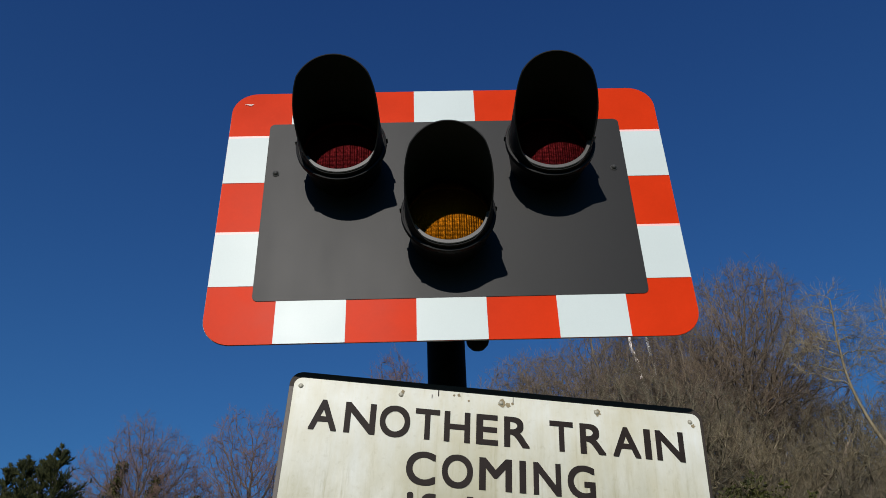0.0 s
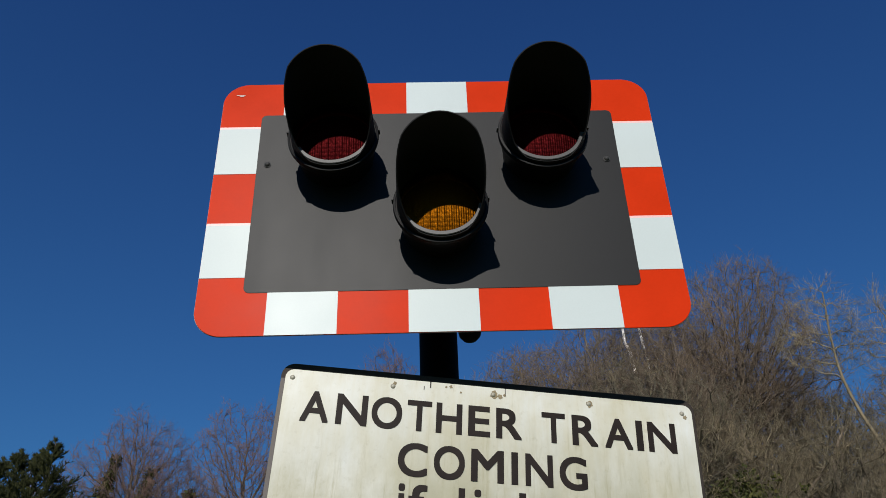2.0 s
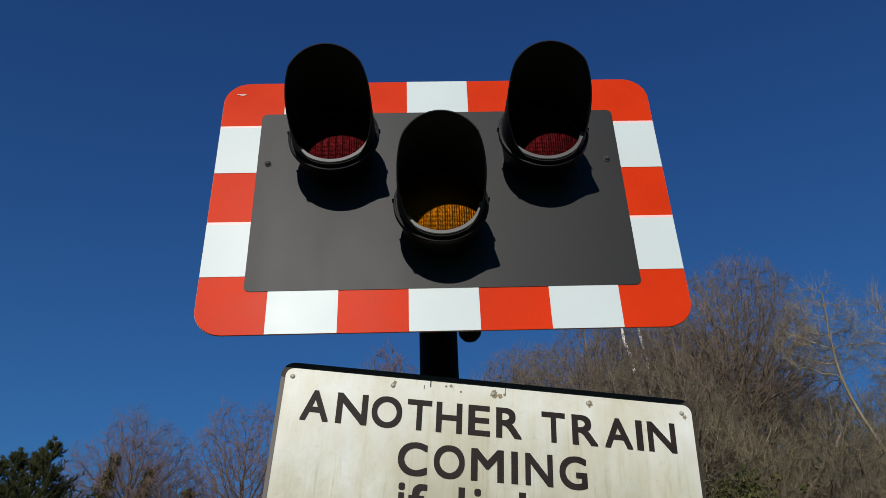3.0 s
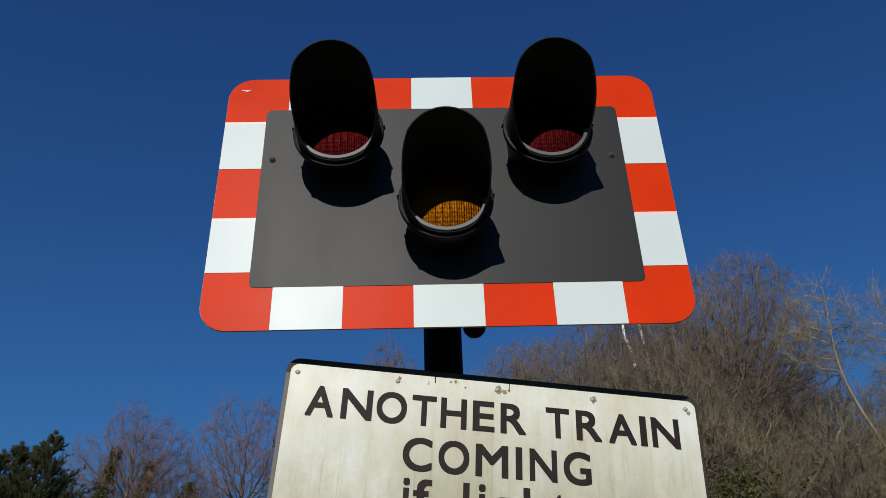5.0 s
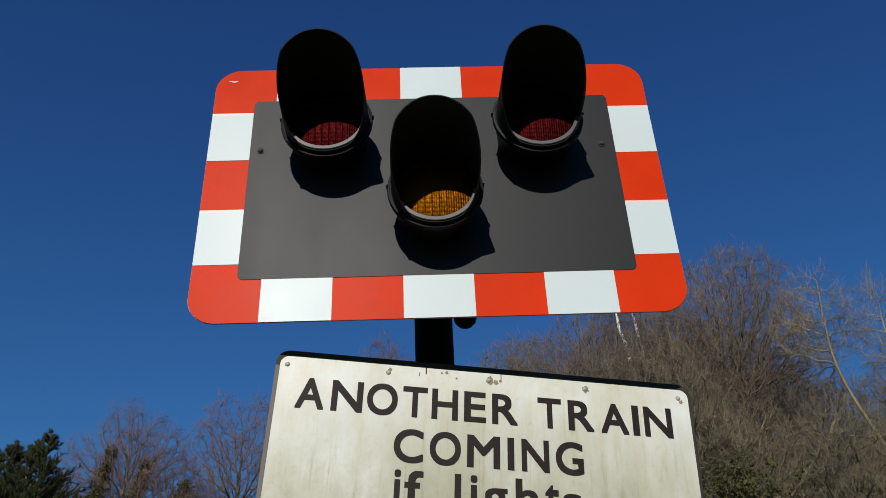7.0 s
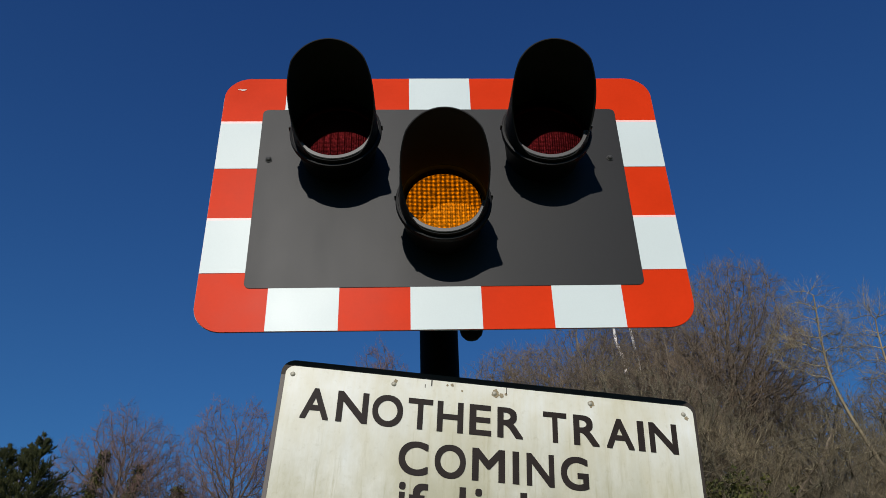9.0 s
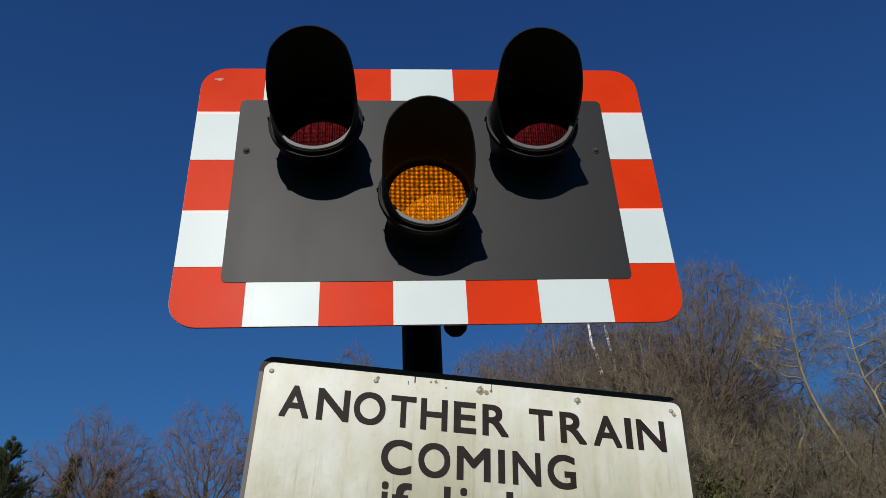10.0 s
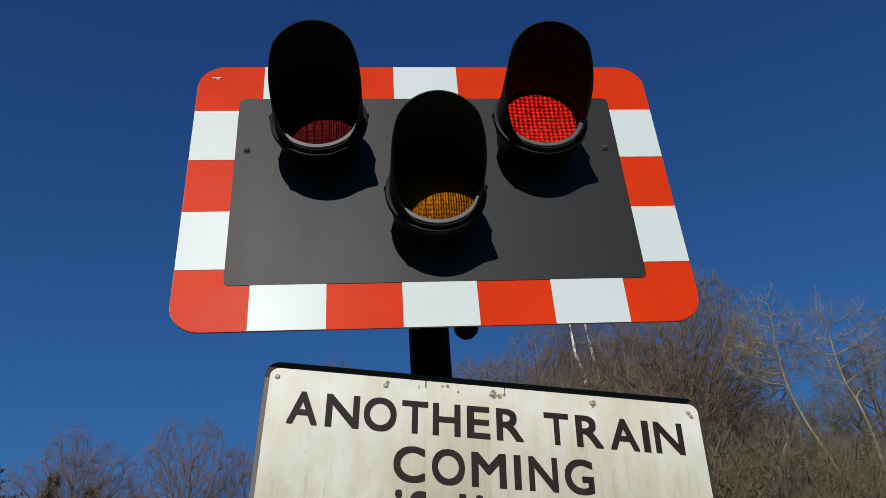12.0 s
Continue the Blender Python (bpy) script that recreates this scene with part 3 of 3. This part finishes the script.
def colonised(rng, trunk, goals, step, kill, reach, rise, rounds=90):
    """Branches that grow from the trunk towards the goals, forking on the way: nodes and each one's parent."""
    p = np.array(trunk, float)
    run = np.concatenate(((0,), np.cumsum(np.linalg.norm(np.diff(p, axis=0), axis=1))))
    at = np.linspace(0, run[-1], max(4, int(run[-1] / 0.4)))
    nodes = np.column_stack([np.interp(at, run, p[:, i]) for i in range(3)])
    nodes[1:-1, :2] += rng.normal(0, 0.015, (len(at) - 2, 2))
    parent = np.arange(-1, len(nodes) - 1)
    stem = len(nodes)
    births = np.zeros(len(nodes), int)
    births[: int(stem * 0.5)] = 9
    near = np.full(len(goals), 1e9)
    who = np.zeros(len(goals), int)

    def meet(fresh, first):
        gap = np.linalg.norm(goals[:, None] - fresh[None], axis=2)
        k = gap.argmin(1)
        best = gap[np.arange(len(goals)), k]
        better = best < near
        near[better], who[better] = best[better], first + k[better]

    meet(nodes, 0)
    for _ in range(rounds):
        live = near < reach
        if not live.any():
            break
        way = goals[live] - nodes[who[live]]
        way /= np.linalg.norm(way, axis=1, keepdims=True) + 1e-9
        pull = np.zeros_like(nodes)
        np.add.at(pull, who[live], way)
        grow = np.flatnonzero((np.abs(pull).sum(1) > 0) & (births < 3))
        if not len(grow):
            break
        d = pull[grow] / (np.linalg.norm(pull[grow], axis=1, keepdims=True) + 1e-9)
        back = nodes[grow] - nodes[np.maximum(parent[grow], 0)]
        back /= np.linalg.norm(back, axis=1, keepdims=True) + 1e-9
        d = d + 0.35 * back + rng.normal(0, 0.20, d.shape) + np.array((0, 0, rise))
        d /= np.linalg.norm(d, axis=1, keepdims=True) + 1e-9
        fresh = nodes[grow] + d * step * rng.uniform(0.8, 1.2, (len(d), 1))
        births[grow] += 1
        first = len(nodes)
        nodes = np.concatenate((nodes, fresh))
        parent = np.concatenate((parent, grow))
        births = np.concatenate((births, np.zeros(len(grow), int)))
        meet(fresh, first)
        keep = near > kill
        goals, near, who = goals[keep], near[keep], who[keep]
        if not len(goals):
            break
    return nodes, parent, stem


def build_broadleaf(label, seed, trunk, thick, lobes, bark_mat, limb_mat, twig_mat, spacing=0.27, low=9.0, twig=0.0036, tips=3, twig_length=0.34, rise=0.12, group="bare trees beyond the signal"):
    """A bare broad-leaved tree: limbs fork from the trunk through the lobes of its crown, and end in sprays of twigs.
    low: below this height the fine twigs are few."""
    rng = np.random.default_rng(seed)
    tree = tagged(new("tree"), label, "tree", group)
    nodes, parent, stem = colonised(rng, trunk, fill(rng, lobes, spacing), spacing * 0.62, spacing * 0.95, 3.2, rise)
    n = len(nodes)
    load = np.zeros(n)
    kids = np.zeros(n, int)
    for i in range(n - 1, 0, -1):
        if kids[i] == 0:
            load[i] += 1
        load[parent[i]] += load[i]
        kids[parent[i]] += 1
    rad = twig * 1.35 * np.maximum(load, 1) ** 0.53
    rad[:stem] = thick * np.linspace(1, 0.16, stem)
    rad = np.minimum(rad, np.maximum(thick * 0.45, rad * (np.arange(n) < stem)))
    child = np.arange(1, n)
    a = parent[child]
    # a side branch starts no thicker than itself; along a limb the thickness carries on
    root = np.minimum(rad[a], rad[child] * 1.25)
    pts = np.stack((nodes[a], nodes[child]), axis=1)
    pair = np.stack((root, rad[child]), axis=1)
    pts[:, 1] += (pts[:, 1] - pts[:, 0]) * 0.04
    trunkish = child < stem
    stout = ~trunkish & (rad[child] > 0.020)
    thin = ~trunkish & ~stout
    line = nodes[None, :stem]
    np_part("trunk", [tubes(line, rad[None, :stem], 10), tubes(pts[stout], pair[stout], 6)], bark_mat, tree, "tapered trunk and limbs")
    crown = np_part("crown", [tubes(pts[thin], pair[thin], 3)], limb_mat, tree, "bare forking branches")
    # sprays of twigs on the young wood
    young = child[thin & (load[child] < 7)]
    young = young[(nodes[young, 2] > low) | (rng.uniform(0, 1, len(young)) < 0.2)]
    many = np.where(kids[young] == 0, tips + 3, tips - 1)
    src = np.repeat(young, many)
    along = nodes[src] - nodes[parent[src]]
    along /= np.linalg.norm(along, axis=1, keepdims=True) + 1e-9
    way = along + rng.normal(0, 0.42, along.shape) + np.array((0, 0, 0.25))
    way /= np.linalg.norm(way, axis=1, keepdims=True)
    s1 = nodes[src] - (nodes[src] - nodes[parent[src]]) * rng.uniform(0, 1, (len(src), 1))
    len1 = twig_length * rng.uniform(0.5, 1.5, len(src))
    p1, r1 = strands(rng, s1, way, len1, np.full(len(src), twig), np.full(len(src), twig * 0.7), 2, 0.12, 0.04)
    s2, w2, u2, t2 = sprout(rng, p1, r1, 3, 0.2, 36, 0.08)
    len2 = np.repeat(len1, 3) * 0.6 * rng.uniform(0.5, 1.3, len(s2))
    p2, r2 = strands(rng, s2, w2, len2, np.full(len(s2), twig * 0.8), np.full(len(s2), twig * 0.5), 1, 0.1, 0.03)
    tagged(np_part("twig_spray", [spikes(p1[:, :2], r1[:, :2]), spikes(p1[:, 1:], r1[:, 1:]), spikes(p2, r2)], twig_mat, crown, "fine bare twigs"), kind="stuff")
    return tree


def leaf_cloud(rng, centres, sizes, per, leaf):
    """Many small bent leaves scattered in lumps."""
    n = len(centres) * per
    d = rng.normal(0, 1, (n, 3))
    d /= np.linalg.norm(d, axis=1, keepdims=True)
    c = np.repeat(centres, per, axis=0) + d * (np.repeat(sizes, per) * rng.uniform(0.55, 1.05, n))[:, None] * np.array((1, 1, 0.85))
    a = rng.normal(0, 1, (n, 3))
    a /= np.linalg.norm(a, axis=1, keepdims=True)
    b = np.cross(a, d)
    b /= np.linalg.norm(b, axis=1, keepdims=True) + 1e-9
    size = leaf * rng.uniform(0.6, 1.3, n)[:, None]
    v = np.stack((c - a * size, c + b * size * 0.6, c + a * size, c - b * size * 0.6 + d * size * 0.3), axis=1).reshape(-1, 3)
    return v, np.arange(n * 4).reshape(n, 4)


def build_ivy(at, seed, lumps, radius, tall):
    rng = np.random.default_rng(seed)
    ivy = tagged(new("ivy"), "dark green ivy clump climbing a bare tree", "ivy", "ivy on the trees")
    ivy.location = at
    u = rng.uniform(-1, 1, lumps)
    centres = np.column_stack((0.2 * u * tall + rng.normal(0, 0.33, lumps) * radius * (1.2 - 0.6 * u), rng.normal(0, 0.33, lumps) * radius, u * tall))
    np_part("stem", [tubes(np.array([[(0, 0, -at[2]), (0.05, 0, -at[2] * 0.5), (0, 0.05, 0), (0.05, 0, tall * 0.6)]]), np.full((1, 4), 0.06), 8)], BARK, ivy, "woody ivy stem")
    np_part("leaves", [leaf_cloud(rng, centres, rng.uniform(0.10, 0.26, lumps), 22, 0.045)], IVY, ivy, "glossy ivy leaves", False)
    return ivy


def build_conifer(at, seed, height, radius):
    """A dense evergreen: a trunk with a pointed leader and many upswept boughs, each set with feathery sprays."""
    rng = np.random.default_rng(seed)
    tree = tagged(new("conifer"), "dense dark green conifer with feathery upswept sprays", "conifer tree", "conifers beyond the signal")
    tree.location = at
    line = np.array([[(0, 0, 0), (0.03, 0, height * 0.4), (0, 0.03, height * 0.75), (0.02, 0, height)]])
    np_part("trunk", [tubes(line, np.array([[0.2, 0.13, 0.05, 0.008]]), 9)], LIMB_GREY, tree, "tapered trunk")
    n = 240
    tip = height - 3.8 * rng.uniform(0.0, 1, n) ** 0.72
    drop = height - tip
    out = np.minimum(radius, np.where(drop < 0.6, 0.02 + 0.75 * drop, 0.47 + 1.0 * (drop - 0.6))) * rng.uniform(0.62, 1.22, n)
    a = rng.uniform(0, 2 * np.pi, n)
    start = np.column_stack((np.zeros(n), np.zeros(n), tip - 0.62 * out - 0.05))
    end = np.column_stack((np.cos(a) * out, np.sin(a) * out, tip))
    way = end - start
    reach = np.linalg.norm(way, axis=1)
    p1, r1 = strands(rng, start, way / reach[:, None], reach, np.full(n, 0.022), np.full(n, 0.005), 5, 0.06, 0.0)
    s2, w2, u2, t2 = sprout(rng, p1, r1, 20, 0.15, 38, 0.22)
    len2 = rng.uniform(0.10, 0.26, len(s2)) * (1.3 - 0.75 * u2) * np.minimum(1, 0.12 + 1.3 * np.repeat(out, 20))
    p2, r2 = strands(rng, s2, w2, len2, np.full(len(s2), 0.010), np.full(len(s2), 0.004), 2, 0.12, 0.02)
    s3, w3, u3, t3 = sprout(rng, p2, r2, 4, 0.1, 40, 0.25)
    p3, r3 = strands(rng, s3, w3, rng.uniform(0.05, 0.13, len(s3)) * (1.2 - 0.5 * u3), np.full(len(s3), 0.0095), np.full(len(s3), 0.003), 1, 0.1, 0.0)
    crown = np_part("crown", [tubes(p1, r1, 4)], CONIFER, tree, "boughs")
    tagged(np_part("foliage", [split(tubes(p2, r2, 3)), spikes(p3, r3)], CONIFER, crown, "dark green sprays"), kind="stuff")
    return tree


def build_woods():
    brown = "tall bare tree with a rounded crown of dense brown twigs"
    main = build_broadleaf(brown, 31, ((0.4, 0, 0), (0.2, 0, 5), (0, 0, 9.0), (-0.1, 0, 11.2)), 0.20, ((0.45, 0, 13.6, 1.8, 2.3), (1.5, 0.3, 12.4, 1.5, 2.1), (-1.2, -0.3, 12.6, 1.7, 2.3), (0.2, 1.3, 12.3, 1.6, 2.2), (0, -1.3, 11.6, 1.6, 2.2)),
                           LIMB_GREY, TWIG_BROWN, TWIG_BROWN, low=10.0, spacing=0.25, twig=0.0052)
    main.matrix_basis = pose(9.2, 21.3, 0)
    side = build_broadleaf(brown, 32, ((-0.3, 0, 0), (0, 0, 5), (0.1, 0, 8.2), (0.1, 0, 10.2)), 0.23, ((0.4, 0, 12.4, 1.6, 2.2), (-1.3, 0.2, 11.4, 1.5, 2.1), (1.5, -0.2, 11.2, 1.4, 2.0), (0, -1.3, 10.8, 1.5, 2.1), (0, 1.4, 11.2, 1.4, 2.1)),
                           BARK, BARK, TWIG_BROWN, low=9.2, spacing=0.25, twig=0.0056, tips=2)
    side.matrix_basis = pose(4.9, 21.9, 0)
    bush = build_broadleaf("bushy bare tree with tangled grey-brown twigs", 33, ((0, 0, 0), (0.1, 0, 3.0), (0, 0, 5.0), (0, 0, 6.4)), 0.13, ((0.3, 0, 8.4, 1.5, 1.8), (-1.3, 0.2, 7.4, 1.4, 1.8), (1.5, -0.2, 7.3, 1.4, 1.7), (0, -1.3, 7.0, 1.5, 1.9), (0, 1.4, 7.3, 1.4, 1.9)),
                           BARK, TWIG_GREY, TWIG_GREY, low=5.8, spacing=0.25, twig=0.0056, tips=2, rise=0.06)
    bush.matrix_basis = pose(9.7, 18.6, 0)
    red = build_broadleaf("bare tree with reddish twigs and open crown", 34, ((0.9, 0, 0), (0.7, 0, 5), (0.3, 0, 8.6), (0.0, 0, 10.6)), 0.20, ((-0.25, 0, 12.85, 0.95, 1.55), (0.95, 0.2, 12.4, 1.0, 1.4), (-1.45, -0.2, 11.75, 1.0, 1.25), (0.3, -0.6, 11.7, 1.2, 1.4), (1.75, 0, 11.3, 0.8, 1.2), (-0.2, 0.9, 11.6, 1.3, 1.5)),
                          LIMB_GREY, LIMB_GREY, TWIG_RED, low=10.4, spacing=0.21, twig=0.0042, tips=3, twig_length=0.27)
    red.matrix_basis = pose(-10.25, 28.0, 0)
    sinuous = build_broadleaf("bare tree with winding limbs and reddish twigs", 35, ((0, 0, 0), (0.1, 0, 5), (-0.1, 0, 8.4), (0.15, 0, 10.4)), 0.19, ((-0.7, 0, 13.1, 0.85, 1.6), (0.5, 0.2, 13.1, 0.9, 1.6), (-1.4, -0.2, 12.4, 0.65, 1.3), (0, -0.5, 11.6, 1.3, 1.3), (1.3, 0.2, 12.4, 0.8, 1.4)),
                              LIMB_GREY, LIMB_GREY, TWIG_RED, low=10.4, spacing=0.21, twig=0.0042, tips=3, twig_length=0.27, rise=0.2)
    sinuous.matrix_basis = pose(-6.5, 28.4, 0)
    for src, x, y, rz, s in ((main, 7.0, 24.0, 130, 0.97), (main, 12.4, 27.0, 230, 0.92), (side, 7.1, 20.6, 240, 0.93), (side, 2.9, 23.4, 80, 0.97), (side, 16.6, 24.0, 200, 1.0), (side, 3.7, 20.3, 150, 0.86), (side, 6.0, 19.8, 30, 0.85),
                             (bush, 5.6, 19.0, 200, 1.12), (bush, 12.2, 19.2, 110, 0.93), (bush, 7.4, 18.4, 60, 1.0), (bush, 14.6, 19.4, 300, 0.98), (bush, 11.0, 21.0, 20, 1.08), (bush, 9.0, 25.0, 0, 1.5), (bush, 13.4, 22.6, 160, 1.2), (bush, 11.0, 17.0, 250, 0.86),
                             (red, -14.4, 30.0, 120, 0.92), (sinuous, -4.4, 30.5, 160, 0.98), (red, -8.0, 31.0, 250, 0.88), (sinuous, -0.9, 26.0, 60, 1.045), (red, -11.6, 29.2, 200, 0.87), (sinuous, -8.4, 27.4, 40, 0.83)):
        k = copy_thing(src, pose(x, y, 0, 0, 0, rz))
        k.scale = (s, s, s)
    leaning = build_broadleaf("leaning bare tree with ochre lichened trunk", 36, ((3.6, 0, 0), (2.5, 0, 3.2), (1.5, 0, 6.0), (0.75, 0, 8.2), (0.34, 0, 9.53), (0.2, 0, 10.11), (0.16, 0, 11.2), (0.25, 0, 12.0), (0.33, 0, 12.7)), 0.110,
                              ((0.3, 0, 12.2, 0.35, 1.0), (-0.35, 0, 11.6, 0.40, 1.1), (0.75, 0.1, 11.5, 0.40, 1.1), (-0.85, 0, 11.0, 0.35, 0.7), (0.15, 0.2, 11.0, 0.6, 0.8)), OCHRE_BARK, TWIG_PALE, TWIG_PALE, low=7.0, spacing=0.19, rise=0.40, tips=3, twig=0.0044, twig_length=0.40)
    leaning.matrix_basis = pose(9.98, 17.6, 0)
    forked_tree = build_broadleaf("forked bare tree with ochre lichened limbs", 37, ((0.1, 0, 0), (0.0, 0, 5.0), (0.05, 0, 8.2), (0.0, 0, 8.93), (-0.04, 0, 9.8), (-0.2, 0, 10.62), (-0.24, 0, 11.56), (-0.17, 0, 12.3)), 0.11,
                                  ((-0.25, 0, 12.3, 0.35, 0.9), (0.75, 0, 12.0, 0.38, 1.1), (-0.7, 0.1, 11.2, 0.35, 0.9), (0.4, 0.2, 11.0, 0.5, 1.0), (1.5, 0, 11.5, 0.4, 1.2)), OCHRE_BARK, TWIG_PALE, TWIG_PALE, low=7.0, spacing=0.19, rise=0.40, tips=3, twig=0.0044, twig_length=0.40)
    forked_tree.matrix_basis = pose(12.27, 18.2, 0)
    birch = build_broadleaf("birch with white peeling trunk among brown trees", 38, ((0.3, 0, 0), (0.25, 0, 6), (0.16, 0, 11.6), (0.08, 0, 12.4), (-0.08, 0, 13.3), (-0.1, 0, 14.4)), 0.18, ((-0.1, 0, 14.4, 1.0, 1.1),), BIRCH, TWIG_BROWN, TWIG_BROWN)
    birch.matrix_basis = pose(5.93, 21.0, 0)
    twin = build_broadleaf("birch with white peeling trunk among brown trees", 39, ((-0.1, 0, 0), (0.05, 0, 6), (0.1, 0, 11.8), (0.03, 0, 12.6), (0.0, 0, 13.4), (-0.05, 0, 14.4)), 0.17, ((0, 0, 14.4, 1.0, 1.1),), BIRCH, TWIG_BROWN, TWIG_BROWN)
    twin.matrix_basis = pose(6.42, 21.2, 0)
    for at, seed, lumps, radius, tall in (((6.7, 17.0, 7.05), 1, 170, 1.6, 0.5), ((-10.9, 27.6, 11.5), 2, 120, 0.17, 1.0), ((-9.6, 27.6, 11.2), 3, 100, 0.2, 0.8), ((-8.15, 27.8, 10.8), 4, 60, 0.35, 0.4)):
        build_ivy(at, seed, lumps, radius, tall)
    big = build_conifer((-8.76, 18.0, 0), 21, 9.38, 1.2)
    for x, y, z, turn in ((-9.10, 18.15, -0.20, 70), (-9.50, 18.0, -0.24, 200), (-9.95, 18.2, -0.36, 300), (-10.5, 18.3, -0.48, 140)):
        copy_thing(big, pose(x, y, z, 0, 0, turn))


build_ground()
LIGHTS = build_signal()
build_sign()
build_woods()


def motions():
    """Stands in for switching: each glowing disc slides forward to its lens when its lamp shows, and back behind the
    added black disc when it is dark.
    """
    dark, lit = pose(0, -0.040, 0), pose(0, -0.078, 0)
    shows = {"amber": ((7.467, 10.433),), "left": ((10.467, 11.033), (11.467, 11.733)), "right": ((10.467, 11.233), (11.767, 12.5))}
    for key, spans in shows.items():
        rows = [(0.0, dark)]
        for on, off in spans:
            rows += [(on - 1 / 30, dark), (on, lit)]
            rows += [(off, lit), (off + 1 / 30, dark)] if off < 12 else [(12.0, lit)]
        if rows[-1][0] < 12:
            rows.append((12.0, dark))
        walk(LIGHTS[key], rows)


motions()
